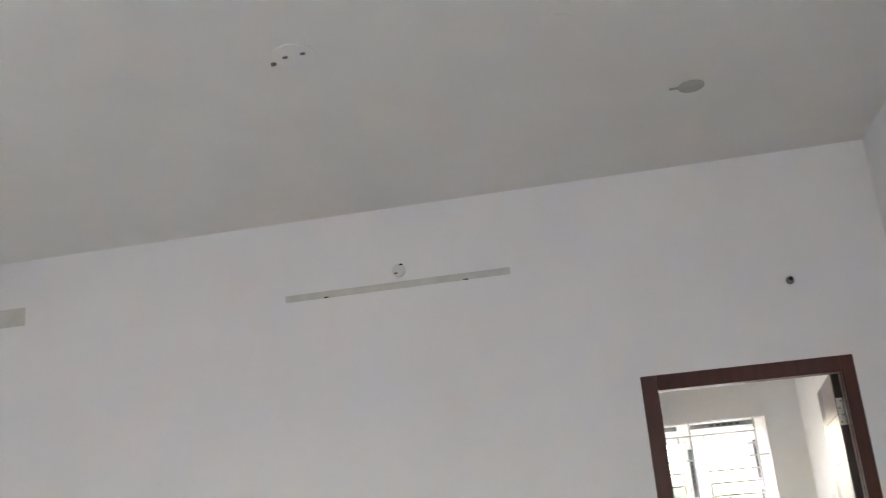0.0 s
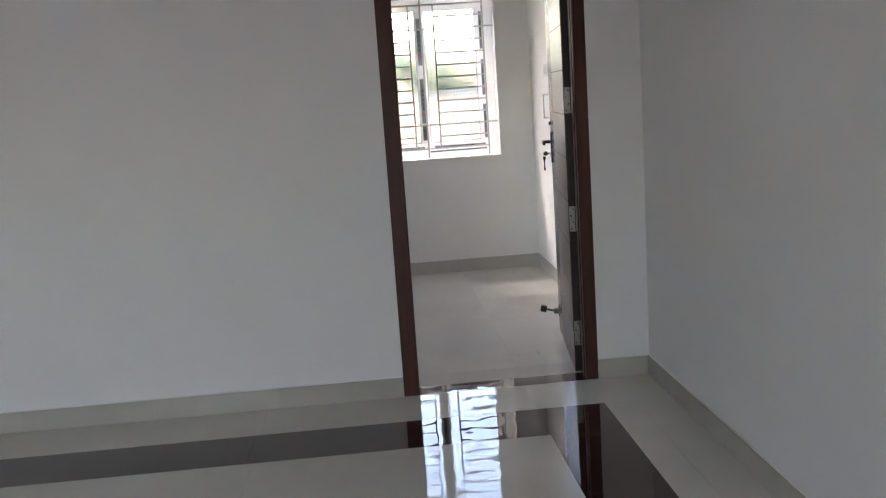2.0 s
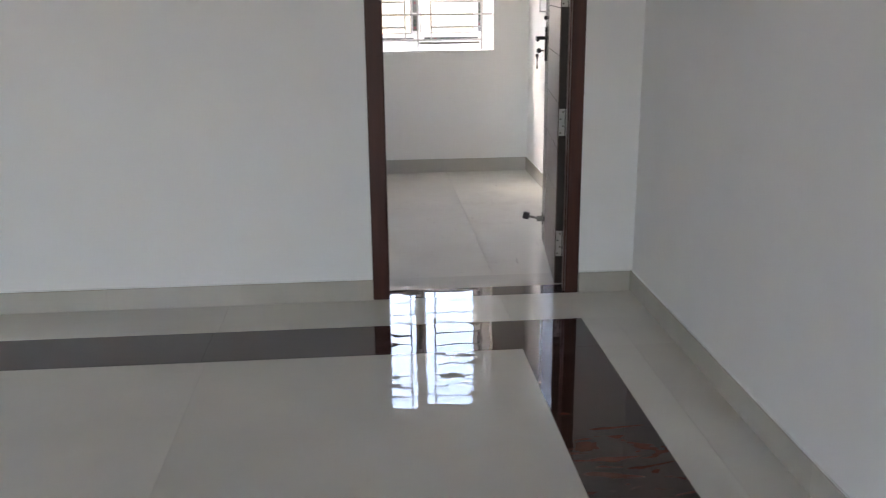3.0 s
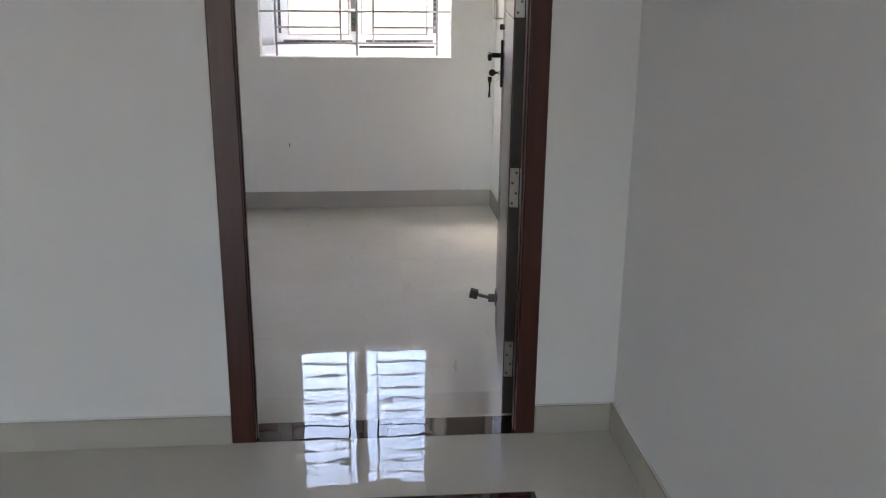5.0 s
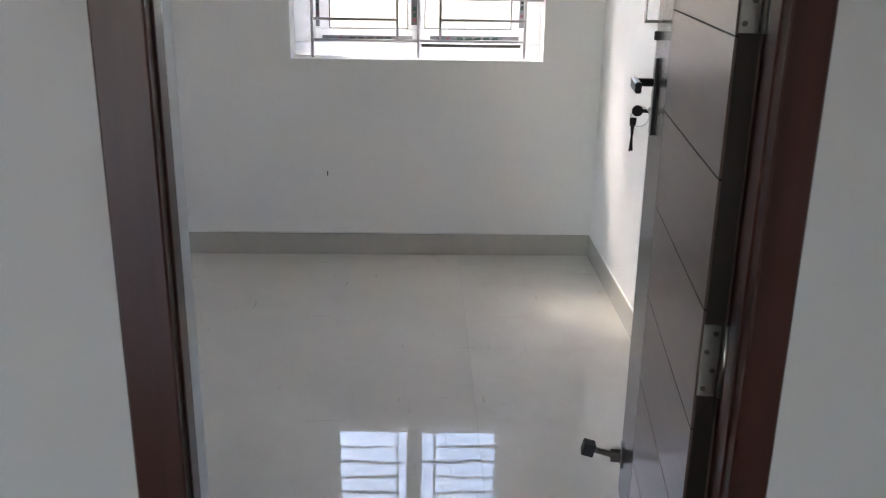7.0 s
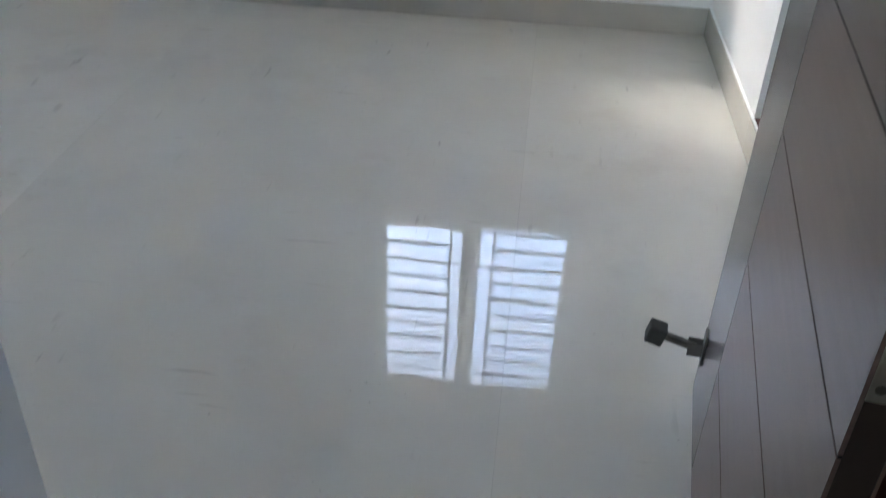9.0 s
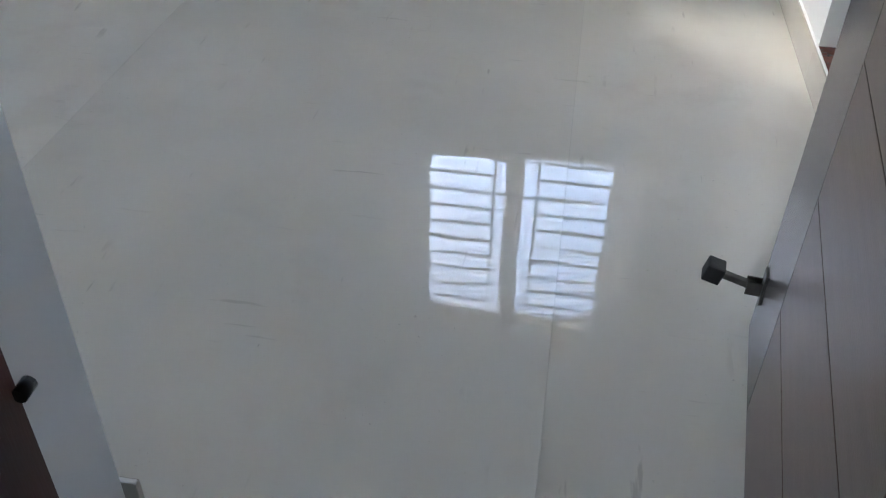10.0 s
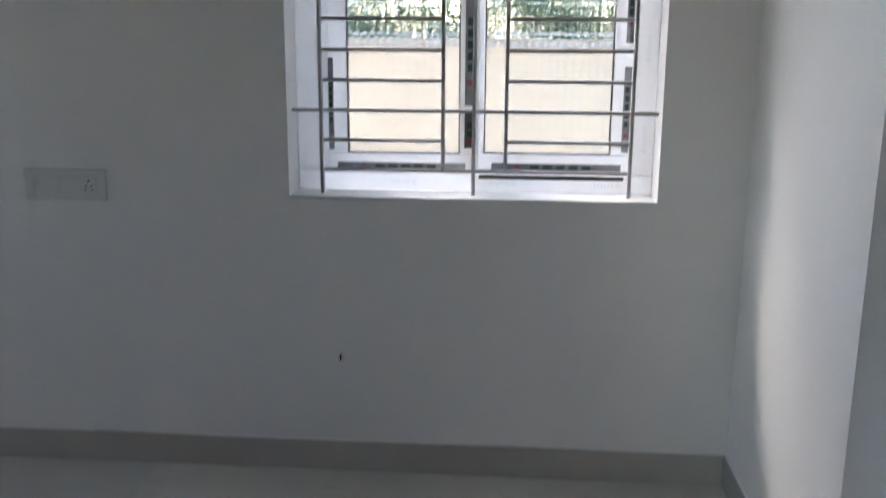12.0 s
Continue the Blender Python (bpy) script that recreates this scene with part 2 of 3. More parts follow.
wall_room_east = structure("wall_room_east", boxes(
    (RX1, RX1 + 0.23, RY0, BY0, 0, CEIL), (RX1, RX1 + 0.23, BY1, RY1, 0, CEIL), (RX1, RX1 + 0.23, BY0, BY1, BZ1, CEIL), (RX1 + 0.002, RX1 + 0.23, BY0, BY1, 0, 0.085)),
    M_WALL_ROOM, "off-white painted plaster wall with a bathroom doorway", "wall")
# unseen opening added to this wall to let fill daylight into the bedroom
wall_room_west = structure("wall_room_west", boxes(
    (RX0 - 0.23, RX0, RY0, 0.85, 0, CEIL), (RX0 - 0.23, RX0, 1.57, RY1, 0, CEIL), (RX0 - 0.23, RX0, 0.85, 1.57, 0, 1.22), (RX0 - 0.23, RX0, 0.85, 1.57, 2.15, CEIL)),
    M_WALL_ROOM, "off-white painted plaster wall with an added opening for fill light", "wall")
wall_hall_east = structure("wall_hall_east", boxes((HX1, HX1 + 0.24, HY0, 0, 0, CEIL)), M_WALL, "white painted plaster side wall of the hall", "wall")
wall_hall_west = structure("wall_hall_west", boxes((HX0 - 0.23, HX0, HY0, 0, 0, CEIL)), M_WALL, "white painted plaster far side wall of the hall", "wall")
wall_hall_south = structure("wall_hall_south", boxes(
    (HX0 - 0.23, -2.65, HY0 - 0.23, HY0, 0, CEIL), (-1.75, HX1 + 0.24, HY0 - 0.23, HY0, 0, CEIL), (-2.65, -1.75, HY0 - 0.23, HY0, 2.05, CEIL)),
    M_WALL, "white painted plaster wall with a doorway open to daylight", "wall")
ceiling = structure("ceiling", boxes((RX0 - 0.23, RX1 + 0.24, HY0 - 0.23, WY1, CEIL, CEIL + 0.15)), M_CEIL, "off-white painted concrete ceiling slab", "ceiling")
floor = structure("floor", boxes((RX0 - 0.23, RX1 + 0.24, HY0 - 0.23, WY1, -0.2, -0.0025)), M_GROUT, "cream polished tile floor with maroon border", "floor")


def skirting(name, runs, label):
    """Tile skirting: each run is (axis, fixed, from, to, side, height), cut into lengths of 0.6 m."""
    base = thing(name, label, "skirting", kind="structure")
    for axis, fixed, a, b, side, h in runs:
        n = max(1, round(abs(b - a) / 0.6))
        for i in range(n):
            p, q = a + (b - a) * i / n + 0.0006, a + (b - a) * (i + 1) / n - 0.0006
            lo, hi = sorted((fixed, fixed + side * 0.011))
            bm = boxes((p, q, lo, hi, 0.0005, h) if axis == "x" else (lo, hi, p, q, 0.0005, h), bevel=0.0012)
            part("skirting_tile", bm, M_SKIRT, base)
        lo, hi = sorted((fixed + side * 0.0002, fixed + side * 0.0075))
        p, q = sorted((a, b))
        part("paint_edge", boxes((p, q, lo, hi, h + 0.0002, h + 0.0035) if axis == "x" else (lo, hi, p, q, h + 0.0002, h + 0.0035), bevel=0.001), M_REVEAL, base, "uneven white paint line on the skirting")
    return base


skirting("baseboard_hall", [("x", 0.0, DX0 - 0.001, HX0, -1, 0.095), ("x", 0.0, DX1 + 0.001, HX1 - 0.012, -1, 0.0945), ("y", HX1, 0.0, -6.99, -1, 0.095)],
         "beige tile skirting along the hall walls")
skirting("baseboard_room", [("x", RY1, RX1 - 0.012, RX0, -1, 0.10), ("y", RX1, RY1 - 0.0, BY1, -1, 0.0995), ("y", RX1, BY1, RY0, -1, 0.10), ("x", RY0, DX0 + 0.037, RX0, 1, 0.10)],
         "beige tile skirting along the bedroom walls")

# ---- main door frame ----
frame_1 = thing("door_frame", "dark red-brown polished wooden door frame", "door frame", kind="structure")
FD = 0.188


def jamb(x0, x1, side, rebate):
    """An upright with a rebate on its room side; side +1 when the opening lies at larger x."""
    bm = bmesh.new()
    add_box(bm, x0, x1, -0.006, 0.072, 0, DTOP, bevel=0.003)
    a, b = (x0, x1 - rebate) if side > 0 else (x0 + rebate, x1)
    add_box(bm, a, b, 0.0715, FD, 0, DTOP, bevel=0.002)
    add_box(bm, *((x1 - 0.001, x1 + 0.004) if side > 0 else (x0 - 0.004, x0 + 0.001)), 0.020, 0.040, 0, DTOP - 0.07, bevel=0.0015)
    return bm


part("jamb", jamb(DX0, DX0 + 0.070, 1, 0.032), M_WOOD, frame_1)
part("jamb", jamb(DX1 - 0.058, DX1, -1, 0.020), M_WOOD, frame_1)
part("lintel", boxes((DX0 + 0.0705, DX1 - 0.0585, -0.0055, 0.072, DTOP - 0.070, DTOP), (DX0 + 0.0705, DX1 - 0.0585, 0.072, FD, DTOP - 0.050, DTOP), bevel=0.002), M_WOOD, frame_1)
strike = part("strike_plate", boxes((DX0 + 0.0381, DX0 + 0.0402, 0.085, 0.115, 0.95, 1.14), bevel=0.0005), M_STEEL, frame_1, "steel strike plate")
bolt = rod((DX0 + 0.044, FD - 0.01, 0.435), (DX0 + 0.044, FD + 0.012, 0.435), 0.009)
part("bolt_socket", bolt, M_BLACK, frame_1, "small black round keeper", True)

# ---- main door leaf, open a little past a right angle ----
LEAF_W, LEAF_T, LEAF_H, STILE_U = 0.800, 0.035, 2.035, 0.588
door_1 = thing("door_1", "dark brown grooved laminate door standing open", "door", pose(0.840, 0.118, 0.008, 0, 0, 90 - 6.7), kind="structure")
part("core", boxes((0, LEAF_W, -LEAF_T, -0.0042, 0, LEAF_H), bevel=0.001), M_EDGE, door_1, "dark door edge")
part("stile", boxes((STILE_U + 0.0015, LEAF_W, -0.004, 0, 0, LEAF_H)), M_STILE, door_1, "smooth laminate stile, greyed for its sheen")
cuts = [0.0] + [0.222 + 0.2035 * i for i in range(9)] + [LEAF_H]
for a, b in zip(cuts, cuts[1:]):
    part("panel", boxes((0, STILE_U - 0.0015, -0.004, 0, a + (0.0018 if a else 0), b - (0.0018 if b < LEAF_H else 0))), M_LEAF, door_1)
# near-black strips fill the grooves, their shade put into the colour
for z in cuts[1:-1]:
    part("groove_shade", boxes((0, STILE_U - 0.0015, -0.0041, -0.0008, z - 0.0018, z + 0.0018)), M_HOLE, door_1)
part("groove_shade", boxes((STILE_U - 0.0015, STILE_U + 0.0015, -0.0041, -0.0008, 0.001, LEAF_H - 0.001)), M_HOLE, door_1)
part("back_sheet", boxes((0.001, LEAF_W - 0.001, -LEAF_T - 0.003, -LEAF_T - 0.0002, 0.001, LEAF_H - 0.001)), M_LEAF, door_1)
for z in (0.20, 0.757, 1.312, 1.868):
    hg = part("hinge", boxes((-0.0022, -0.0002, -0.030, -0.0035, z - 0.068, z + 0.052), bevel=0.0006), M_STEEL, door_1, "steel butt hinge")
    part("knuckle", rod((-0.004, -0.0385, z - 0.068), (-0.004, -0.0385, z + 0.052), 0.005), M_STEEL, hg, "", True)
    for i in range(4):
        y = -0.022 if i % 2 else -0.011
        zz = z - 0.055 + i * 0.031
        part("screw", rod((-0.0035, y, zz), (-0.002, y, zz), 0.0042), M_GUN, hg)
# lever lock with keys
lock = part("lock_plate", boxes((0.7140, 0.7460, 0.0002, 0.009, 0.960, 1.130), bevel=0.003, seg=2), M_BLACK, door_1, "black metal lock plate")
lever = rod((0.7300, 0.008, 1.075), (0.7300, 0.052, 1.075), 0.009)
add_box(lever, 0.6440, 0.7420, 0.043, 0.057, 1.062, 1.086, bevel=0.003)
part("lever_handle", lever, M_BLACK, lock, "black square lever handle")
part("key_cylinder", rod((0.7300, 0.008, 1.012), (0.7300, 0.014, 1.012), 0.009, 16), M_STEEL, lock, "", True)
key = boxes((0.7290, 0.7312, 0.014, 0.030, 1.008, 1.016))
add_rod(key, (0.7288, 0.038, 1.012), (0.7314, 0.038, 1.012), 0.0125, 16)
part("key", key, M_BLACK, lock, "dark metal key in the lock")
part("key_ring", ring((0.7300, 0.032, 0.999), 0.022, 0.0009, pose(0, 0, 0, 20, 0, 60)), M_STEEL, lock, "thin steel key ring", True)
for dy, tilt in ((0.043, 6), (0.050, -5)):
    k = boxes((-0.0011, 0.0011, -0.0024, 0.0024, -0.074, -0.016), (-0.0012, 0.0012, -0.0048, 0.0048, -0.016, 0.002), bevel=0.0006)
    bmesh.ops.transform(k, matrix=pose(0.7270, dy, 0.995, tilt, 0, 25), verts=k.verts)
    part("spare_key", k, M_BLACK, lock, "hanging spare key")
# foot-operated door stopper
stop = part("door_stopper", boxes((0.7580, 0.7900, 0.0002, 0.004, 0.085, 0.150), bevel=0.0015), M_GUN, door_1, "grey metal door stopper with black rubber foot")
arm = boxes((0.7640, 0.7665, 0.002, 0.030, 0.100, 0.128), (0.7815, 0.7840, 0.002, 0.030, 0.100, 0.128), bevel=0.0008)
arm2 = boxes((-0.0075, 0.0075, 0.0, 0.066, -0.006, 0.006), bevel=0.002)
bmesh.ops.transform(arm2, matrix=pose(0.7740, 0.016, 0.114, 14, 0, 0), verts=arm2.verts)
part("bracket", arm, M_GUN, stop)
part("arm", arm2, M_GUN, stop)
foot = boxes((-0.017, 0.017, 0.058, 0.090, -0.017, 0.017), bevel=0.004, seg=2)
bmesh.ops.transform(foot, matrix=pose(0.7740, 0.016, 0.114, 14, 0, 0), verts=foot.verts)
part("rubber_foot", foot, M_RUBBER, stop, "ribbed black rubber foot")

# slim pull handle
pull = bmesh.new()
add_rod(pull, (0.7410, 0, 1.205), (0.7410, 0.036, 1.205), 0.0032)
add_rod(pull, (0.7410, 0, 1.330), (0.7410, 0.036, 1.330), 0.0032)
add_rod(pull, (0.7410, 0.036, 1.202), (0.7410, 0.036, 1.333), 0.0032)
part("pull_handle", pull, M_STEEL, door_1, "slim steel pull handle")
part("latch_tip", boxes((0.7360, 0.7460, 0.0002, 0.014, 1.165, 1.185), bevel=0.002), M_BLACK, door_1)

# ---- window ----
window_1 = thing("window_1", "white upvc sliding window with steel grille and figured glass", "window", kind="structure")
FY0, FY1 = 2.990, 3.050


def rect_frame(x0, x1, z0, z1, y0, y1, w, wb=None, bevel=0.003):
    wb = wb or w
    return boxes((x0, x1, y0, y1, z0, z0 + wb), (x0, x1, y0, y1, z1 - w, z1), (x0, x0 + w, y0, y1, z0 + wb, z1 - w), (x1 - w, x1, y0, y1, z0 + wb, z1 - w), bevel=bevel)


part("window_sill", boxes((WX0 + 0.002, WX1 - 0.002, RY1 - 0.004, FY0, WZ0 - 0.002, WZ0 + 0.006), bevel=0.002), M_REVEAL, window_1, "white plastered sill")
wf = part("window_frame", rect_frame(WX0, WX1, WZ0 + 0.006, WZ1, FY0, FY1, 0.070, 0.056), M_UPVC, window_1, "white upvc outer frame")
part("frame_liner", boxes((WX0 + 0.0702, -0.066, FY0 + 0.004, FY1 - 0.002, WZ0 + 0.062, WZ1 - 0.0702), bevel=0.002), M_UPVC, wf)
part("track", boxes((0.402, 0.846, FY0 - 0.0012, FY0 - 0.0002, WZ0 + 0.047, WZ0 + 0.060)), M_GUN, wf, "dark torn film along the track")
for sx0, sx1, sy, tag in ((-0.068, 0.401, FY0 + 0.002, "near"), (0.355, 0.865, FY0 + 0.030, "far")):
    sash = part("sash", rect_frame(sx0, sx1, WZ0 + 0.0625, WZ1 - 0.072, sy, sy + 0.026, 0.060), M_UPVC, window_1, "white upvc sash")
    part("gasket", rect_frame(sx0 + 0.0595, sx1 - 0.0595, WZ0 + 0.122, WZ1 - 0.1315, sy + 0.003, sy + 0.023, 0.004, bevel=0), M_RUBBER, sash, "black rubber gasket")
    pane = part("pane", boxes((sx0 + 0.062, sx1 - 0.062, sy + 0.010, sy + 0.014, WZ0 + 0.1245, WZ1 - 0.134)), M_GLASS, sash, "figured glass pane")
    pane.visible_shadow = False


def film(x0, x1, y, z0, z1, mat=M_FILM, marks=5, upright=False):
    """A strip of factory film with an unreadable printed mark drawn as bars."""
    f = part("film_strip", boxes((x0, x1, y - 0.0008, y, z0, z1)), mat, wf, "strip of printed protective film")
    w, h = x1 - x0, z1 - z0
    bm = bmesh.new()
    for i in range(marks):
        s, e = 0.30 + 0.5 * i / marks, 0.30 + 0.5 * (i + 0.68) / marks
        if upright:
            add_box(bm, x0 + w * 0.25, x0 + w * 0.75, y - 0.0012, y - 0.0008, z0 + h * s, z0 + h * e)
        else:
            add_box(bm, x0 + w * s, x0 + w * e, y - 0.0012, y - 0.0008, z0 + h * 0.25, z0 + h * 0.75)
    part("printed_bar", bm, M_PRINT, f)
    r = min(w, h) * 0.3
    c = (x0 + w / 2, y - 0.0010, z0 + h * 0.2) if upright else (x0 + w * 0.2, y - 0.0010, z0 + h / 2)
    part("printed_disc", rod((c[0], c[1] - 0.0003, c[2]), (c[0], c[1] + 0.0002, c[2]), r, 14), M_PRINT_RED, f)


YN, YF, YO = FY0 + 0.002, FY0 + 0.030, FY0
film(0.356, 0.386, YN, 1.16, 1.50, upright=True)
film(0.356, 0.386, YN, 1.60, 1.95, upright=True)
film(0.356, 0.386, YN, 1.03, 1.14, mat=M_GUN, marks=2, upright=True)
film(-0.066, -0.050, YN, 1.02, 1.30, upright=True, marks=6)
film(0.838, 0.860, YF, 1.02, 1.28, upright=True)
film(0.838, 0.860, YF, 1.35, 1.62, upright=True)
film(0.838, 0.860, YF, 1.70, 1.98, upright=True)
film(-0.04, 0.36, YN, WZ0 + 0.070, WZ0 + 0.094)
film(0.44, 0.84, YF, WZ0 + 0.070, WZ0 + 0.094)
film(0.40, WX1 - 0.06, YO, WZ1 - 0.040, WZ1 - 0.008)
film(WX0 + 0.03, 0.30, YO, WZ1 - 0.040, WZ1 - 0.008)


def pale_mark(x, z, upright=False):
    """A small maker's mark on the frame, unreadable: a disc and a row of letter bars."""
    bm = rod((x, YO - 0.0006, z), (x, YO + 0.0002, z), 0.008, 14)
    for i in range(6):
        d = 0.014 + 0.0105 * i
        h = 0.0075 if i in (0, 3) else 0.0055
        add_box(bm, *((x - h, x + h, YO - 0.0005, YO + 0.0002, z + d, z + d + 0.006) if upright else (x - d - 0.006, x - d, YO - 0.0005, YO + 0.0002, z - h, z + h)))
    part("printed_mark", bm, M_PRINT_PALE, wf, "pale printed maker's mark")


for x in (0.20, 0.51, 0.83):
    pale_mark(x, WZ0 + 0.034)
for z in (1.03, 1.30, 1.56, 1.84):
    pale_mark(WX1 - 0.030, z, True)

grille = part("grille", boxes((-0.075, 0.855, 2.917, 2.927, 2.0355, 2.0465), bevel=0.0015), M_BAR, window_1, "light grey painted steel window grille")
GY0, GY1, B = 2.917, 2.927, 0.0055
GX = (-0.075, 0.295, 0.388, 0.484, 0.855)
for i, x in enumerate(GX):
    z0, z1 = (WZ0 + 0.004, WZ1) if i in (0, 2, 4) else (0.968, 2.041)
    part("upright_bar", boxes((x - B, x + B, GY0 - 0.003, GY1 + 0.003, z0, z1), bevel=0.0015), M_BAR, grille)
for i in range(12):
    z = 0.968 + 0.0895 * i
    for a, b in ([(WX0 + 0.001, WX1 - 0.001)] if i in (2, 10) else [(GX[0], GX[4])] if i == 0 else [(GX[0], GX[1]), (GX[3], GX[4])]):
        part("cross_bar", boxes((a, b, GY0, GY1, z - B, z + B), bevel=0.0015), M_BAR, grille)

# ---- bathroom doorway ----
bath = thing("door_2", "closed grey plastic bathroom door in a white frame", "door", kind="structure")
part("threshold", boxes((RX1 - 0.003, RX1 + 0.228, BY0 + 0.002, BY1 - 0.002, 0.0855, 0.103), bevel=0.003), M_GRANITE, bath, "polished red granite threshold")
for y0, y1, s in ((BY1 - 0.045, BY1 - 0.001, -1), (BY0 + 0.001, BY0 + 0.045, 1)):
    part("frame_post", boxes((RX1 + 0.085, RX1 + 0.15, y0, y1, 0.103, BZ1 - 0.002), (RX1 + 0.078, RX1 + 0.085, *((y0 - 0.006, y0 + 0.006) if s < 0 else (y1 - 0.006, y1 + 0.006)), 0.103, BZ1 - 0.05), bevel=0.002), M_UPVC, bath, "white plastic door frame")
part("frame_head", boxes((RX1 + 0.0855, RX1 + 0.1495, BY0 + 0.045, BY1 - 0.045, BZ1 - 0.047, BZ1 - 0.002), bevel=0.002), M_UPVC, bath)
part("leaf", boxes((RX1 + 0.11, RX1 + 0.14, BY0 + 0.0455, BY1 - 0.0455, 0.109, BZ1 - 0.049), bevel=0.002), M_BATH, bath)
for z in (0.22, 0.36, 0.62, 0.88):
    part("screw", rod((RX1 + 0.098, BY1 - 0.0475, z), (RX1 + 0.098, BY1 - 0.044, z), 0.005), M_BLACK, bath)


# ---- switch and socket plates ----
def plate(name, label, x0, x1, z0, z1, y, mat, sockets, rockers=()):
    """A modular wall plate on a wall facing -y."""
    p = thing(name, label, "socket", pose((x0 + x1) / 2, y, (z0 + z1) / 2))
    w, h = x1 - x0, z1 - z0
    part("cover", boxes((-w / 2, w / 2, -0.010, 0, -h / 2, h / 2), bevel=0.004, seg=2), mat, p)
    part("module", boxes((-w / 2 + 0.03, w / 2 - 0.03, -0.0125, -0.0095, -h / 2 + 0.02, h / 2 - 0.02), bevel=0.001), mat, p)
    for x in sockets:
        for dx, dz, r in ((0, 0.013, 0.0035), (-0.009, -0.002, 0.0026), (0.009, -0.002, 0.0026), (-0.010, -0.014, 0.0026), (0.010, -0.014, 0.0026)):
            part("pin_hole", rod((x + dx, -0.0129, dz), (x + dx, -0.0120, dz), r, 10), M_HOLE, p)
    for x in rockers:
        r = boxes((x - 0.011, x + 0.011, -0.0155, -0.0120, -0.022, 0.022), bevel=0.0015)
        part("rocker", r, mat, p)
    return p


plate("socket_plate", "film-covered plate with four sockets on the hall wall", -1.995, -1.729, 0.864, 0.960, 0.0, M_PLATE_HALL, (-0.075, -0.025, 0.025, 0.075))
plate("socket_plate", "pale plate with a switch and a socket beside the window", -0.990, -0.732, 0.865, 0.963, RY1, M_PLATE, (0.075,), (-0.03,))
sw = thing("switch_plate", "white two-gang switch plate on the bedroom wall", "switch", pose(RX1, 2.24, 1.495))
part("cover", boxes((-0.009, 0, -0.075, 0.075, -0.045, 0.045), bevel=0.003), M_PLATE, sw)
for y in (-0.03, 0.03):
    part("rocker", boxes((-0.013, -0.0085, y - 0.018, y + 0.018, -0.026, 0.026), bevel=0.0015), M_PLATE, sw)

# ---- marks and boxes on the hall wall and ceiling ----
batten = thing("batten_strip", "grey bare strip for a light batten on the hall wall", "wall strip", pose(-1.117, 0, 2.683))
part("strip", boxes((-0.576, 0.576, -0.004, 0, -0.018, 0.018), bevel=0.0018), M_BARE, batten)
for x in (-0.36, 0.355):
    part("screw_hole", boxes((x - 0.012, x + 0.012, -0.0052, -0.0035, -0.018, -0.012), bevel=0.0005), M_HOLE, batten)
jb = thing("junction_box", "round white junction box with wire ends", "junction box", pose(-1.096, 0, 2.757))
part("box", rod((0, -0.010, 0), (0, 0, 0), 0.034, 24), M_PLATE, jb, "", True)
part("rim", ring((0, -0.010, 0), 0.031, 0.003), M_PLATE, jb, "", True)
part("wire_end", boxes((0.006, 0.024, -0.016, -0.009, 0.024, 0.032), bevel=0.002), M_BLACK, jb, "black wire end")
part("wire_end", boxes((-0.022, -0.004, -0.014, -0.009, -0.018, -0.010), bevel=0.002), M_GREY, jb)
wb = thing("wall_box", "long grey bare plate high on the hall wall", "wall box", pose(-3.456, 0, 2.781))
part("plate", boxes((-0.29, 0.29, -0.006, 0, -0.05, 0.05), bevel=0.002), M_BARE, wb)
for name, x, z, r, mat, label in (("conduit_end", 0.728, 2.463, 0.021, M_GREY, "small dark conduit end above the door"),):
    c = thing(name, label, "conduit", pose(x, 0, z))
    part("pipe", rod((0, -0.006, 0), (0, 0, 0), r, 18), mat, c, "", True)
    part("rim", ring((0, -0.006, 0), r, 0.003), M_PLATE, c, "", True)
    part("hole", rod((0.006, -0.0085, 0.008), (0.006, -0.0058, 0.008), 0.010, 14), M_HOLE, c)
gc2 = thing("cable_outlet", "rough hole with a green conduit stub in the wall", "conduit", pose(-2.159, 0, 0.875))
part("stub", rod((0.0, -0.010, -0.014), (0.0, 0, -0.014), 0.022, 14), M_CONDUIT, gc2, "green plastic conduit stub")
part("cavity", boxes((-0.024, 0.022, -0.004, 0, 0.004, 0.036), bevel=0.0015), M_GREY, gc2)
fan = thing("fan_box", "shallow ceiling box with wire ends for a fan", "ceiling box", pose(-1.045, -1.606, CEIL))
part("cover", rod((0, 0, -0.006), (0, 0, 0), 0.075, 28), M_CEIL, fan, "", True)
for x, y in ((-0.085, 0.03), (-0.03, -0.005), (0.035, -0.01)):
    part("wire_end", boxes((x - 0.009, x + 0.009, y - 0.005, y + 0.005, -0.012, -0.005 if abs(x) < 0.07 else 0), bevel=0.002), M_GREY, fan)
patch = thing("light_point", "round grey unpainted light point on the ceiling", "ceiling box", pose(0.335, -0.865, CEIL))
bmp = rod((0, 0, -0.004), (0, 0, 0), 0.052, 24)
add_box(bmp, -0.085, -0.03, -0.008, 0.008, -0.003, 0)
part("cap", bmp, M_CONC, patch)
patch2 = thing("light_point", "faint round filled light point on the ceiling", "ceiling box", pose(-0.151, -1.521, CEIL))
part("cap", rod((0, 0, -0.003), (0, 0, 0), 0.055, 24), M_CEIL, patch2)
nail = thing("nail", "tiny dark nail under the window", "nail", pose(-0.018, RY1, 0.382))
part("shank", boxes((-0.0022, 0.0022, -0.006, 0, -0.010, 0.010), bevel=0.0006), M_HOLE, nail)

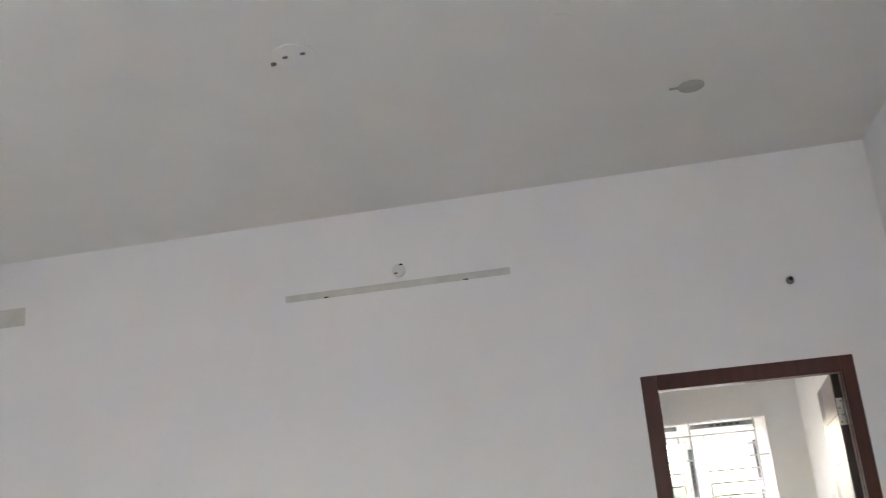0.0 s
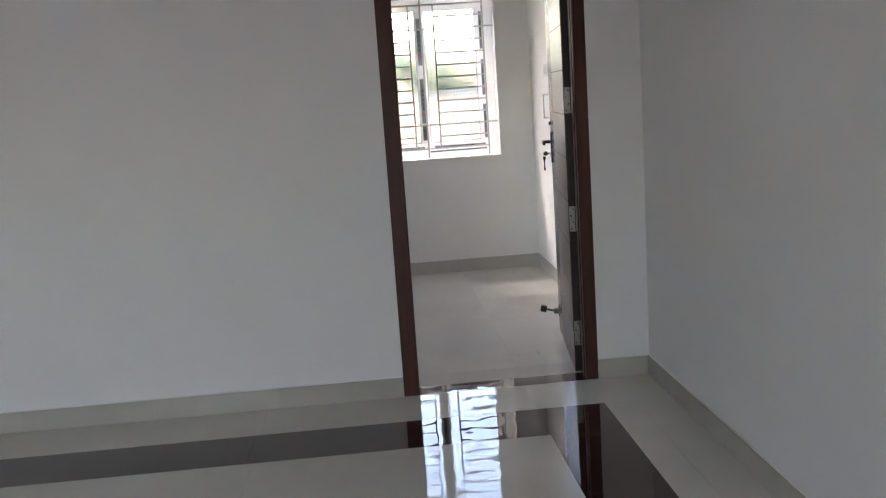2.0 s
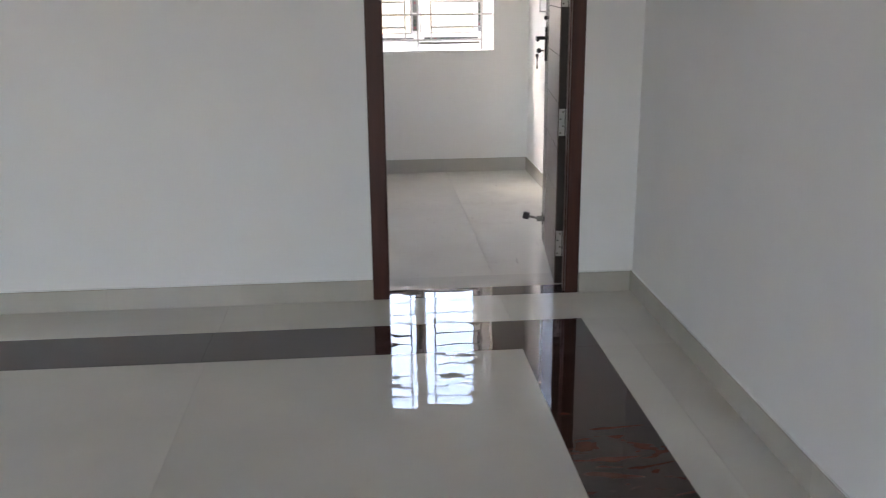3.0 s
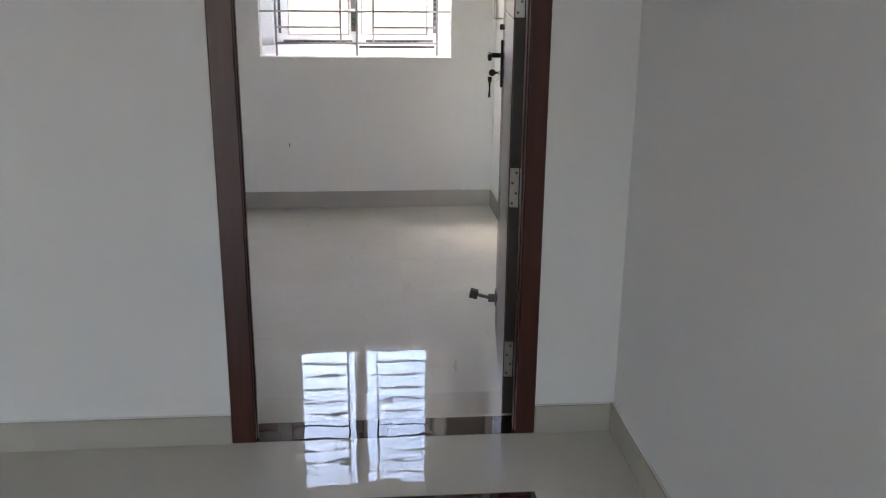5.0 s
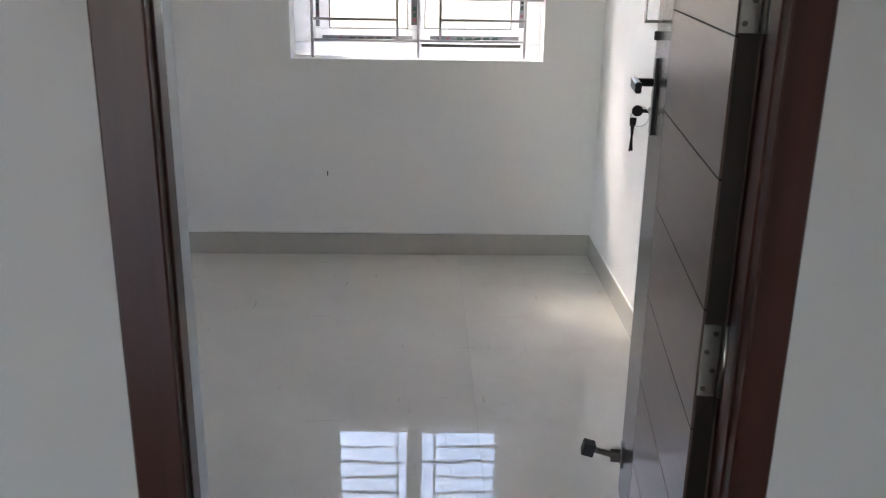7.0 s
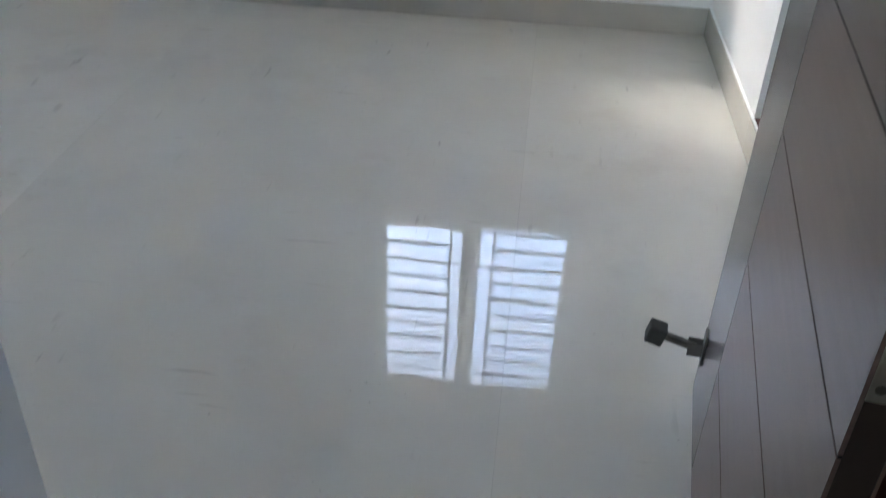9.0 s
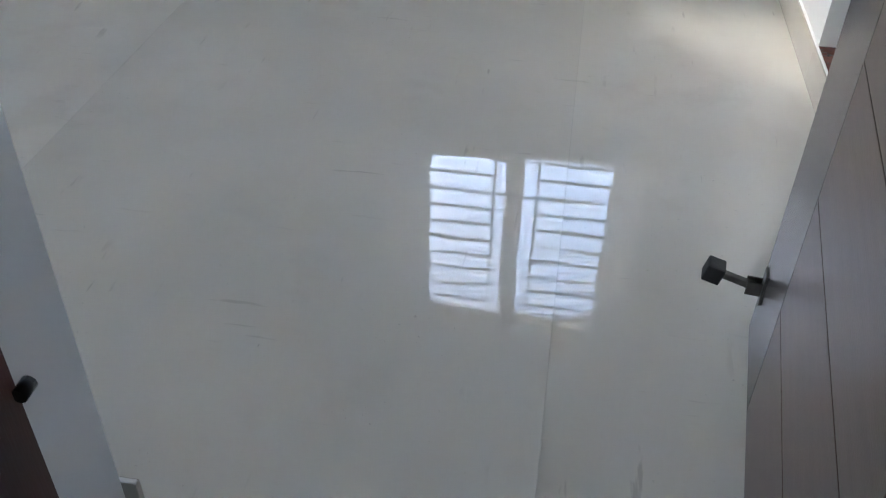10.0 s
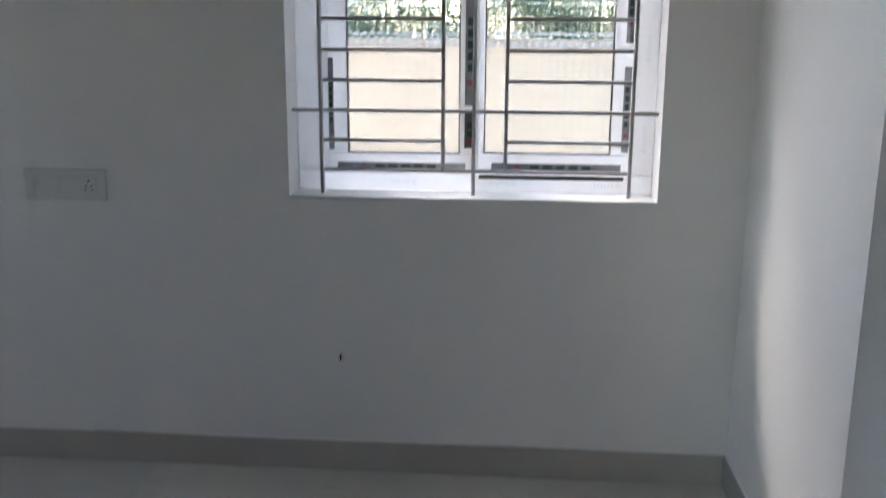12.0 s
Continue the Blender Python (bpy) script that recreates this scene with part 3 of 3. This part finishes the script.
# ---- outside ----
structure("ground", boxes((-150, 150, WY1 + 0.001, 300, -0.55, -0.40), (-150, 150, -300, HY0 - 0.232, -0.55, -0.40)), M_EARTH, "dry bare earth outside", "ground")
shade = thing("sunshade", "yellow painted concrete sunshade above the window", "sunshade", pose(0.378, WY1, 2.28))
part("slab", boxes((-0.80, 0.80, 0.001, 0.36, 0, 0.08), bevel=0.006), M_YELLOW, shade)
comp = thing("compound_wall", "yellow painted compound wall with a coping", "wall", pose(0, 6.2, -0.40))
part("wall", boxes((-14, 14, 0, 0.2, 0, 1.72)), M_YELLOW, comp)
part("coping", boxes((-14, 14, -0.04, 0.24, 1.7205, 1.78), bevel=0.01), M_CONC, comp)
rng = random.Random(4)


def bush(x, y, r, h):
    t = thing("shrub", "leafy green shrub behind the compound wall", "shrub", pose(x, y, -0.40), group="shrubs behind the wall")
    tr = rod((0, 0, 0), (0.05, 0, h * 0.6), 0.06, 8, 0.02)
    for i in range(5):
        a = rng.uniform(0, 6.28)
        add_rod(tr, (0, 0, h * 0.3), (math.cos(a) * r * 0.6, math.sin(a) * r * 0.6, h * rng.uniform(0.6, 0.9)), 0.03, 6, 0.008)
    part("trunk", tr, M_BARK, t)
    vs, fs = [], []
    for i in range(2600):
        d = Vector((rng.gauss(0, 1), rng.gauss(0, 1), rng.gauss(0, 1))).normalized() * rng.uniform(0.35, 1) ** 0.5
        c = Vector((d.x * r, d.y * r, h * 0.62 + d.z * h * 0.36)) + Vector((math.sin(d.z * 7 + d.x * 5), math.cos(d.x * 6), 0)) * 0.12
        u = Vector((rng.gauss(0, 1), rng.gauss(0, 1), rng.gauss(0, 1))).normalized() * 0.07
        v = u.orthogonal().normalized() * 0.032
        k = len(vs)
        vs += [c - u, c + v, c + u, c - v]
        fs.append((k, k + 1, k + 2, k + 3))
    me = bpy.data.meshes.new("crown")
    me.from_pydata(vs, [], fs)
    me.materials.append(M_FOLIAGE)
    new("crown", me).parent = t


for x, y, r, h in ((-2.6, 8.4, 1.0, 2.5), (-0.9, 8.0, 0.9, 2.3), (0.7, 8.5, 1.0, 2.55), (2.2, 8.1, 0.9, 2.35), (-4.6, 8.6, 1.1, 2.7), (4.2, 8.6, 1.1, 2.6)):
    bush(x, y, r, h)

# ---- floor pieces ----
J = 0.0002
tile_cache = {}


def tile(x0, x1, y0, y1, mat):
    w, d = round(abs(x1 - x0), 3), round(abs(y1 - y0), 3)
    if (w, d, mat.name) not in tile_cache:
        tile_cache[w, d, mat.name] = mesh_of("tile", boxes((-w / 2 + J, w / 2 - J, -d / 2 + J, d / 2 - J, -0.012, 0), bevel=0.0003), mat)
    ob = new("tile", tile_cache[w, d, mat.name])
    ob.parent, ob.location = floor, ((x0 + x1) / 2, (y0 + y1) / 2, 0)


def spread(x0, x1, y0, y1, px, py, ox, oy, mat):
    xs = sorted({x0, x1, *[ox + px * i for i in range(-20, 21) if x0 + 0.02 < ox + px * i < x1 - 0.02]})
    ys = sorted({y0, y1, *[oy + py * i for i in range(-20, 21) if y0 + 0.02 < oy + py * i < y1 - 0.02]})
    for xa, xb in zip(xs, xs[1:]):
        for ya, yb in zip(ys, ys[1:]):
            tile(xa, xb, ya, yb, mat)


BO, BI, BX, BXI = -0.331, -0.638, 0.865, 0.564
spread(RX0, RX1, 0.300, RY1, 1.2, 2.4, 0.580, 0.300, M_TILE_ROOM)     # bedroom
spread(DX0 + 0.015, DX1 - 0.03, 0.120, 0.300, 2, 2, 5, 5, M_TILE)         # doorway strip
spread(DX0 + 0.015, DX1 - 0.03, 0.0, 0.120, 0.60, 2, 0.47, 5, M_DARK)     # threshold
spread(HX0, HX1, BO, 0.0, 1.2, 2, 0.567, 5, M_TILE)                     # edge along the door wall
spread(HX0, BXI, BI, BO, 1.216, 2, 0.564, 5, M_DARK)                    # dark band
tile(BXI, BX, BI, BO, M_DARK)
spread(BXI, BX, HY0, BI, 2, 1.2, 5, BI, M_DARK)
spread(BX, HX1, HY0, BO, 2, 1.2, 5, BI, M_TILE)
spread(HX0, BXI, HY0, BI, 1.2, 1.2, 0.567, BI, M_TILE)
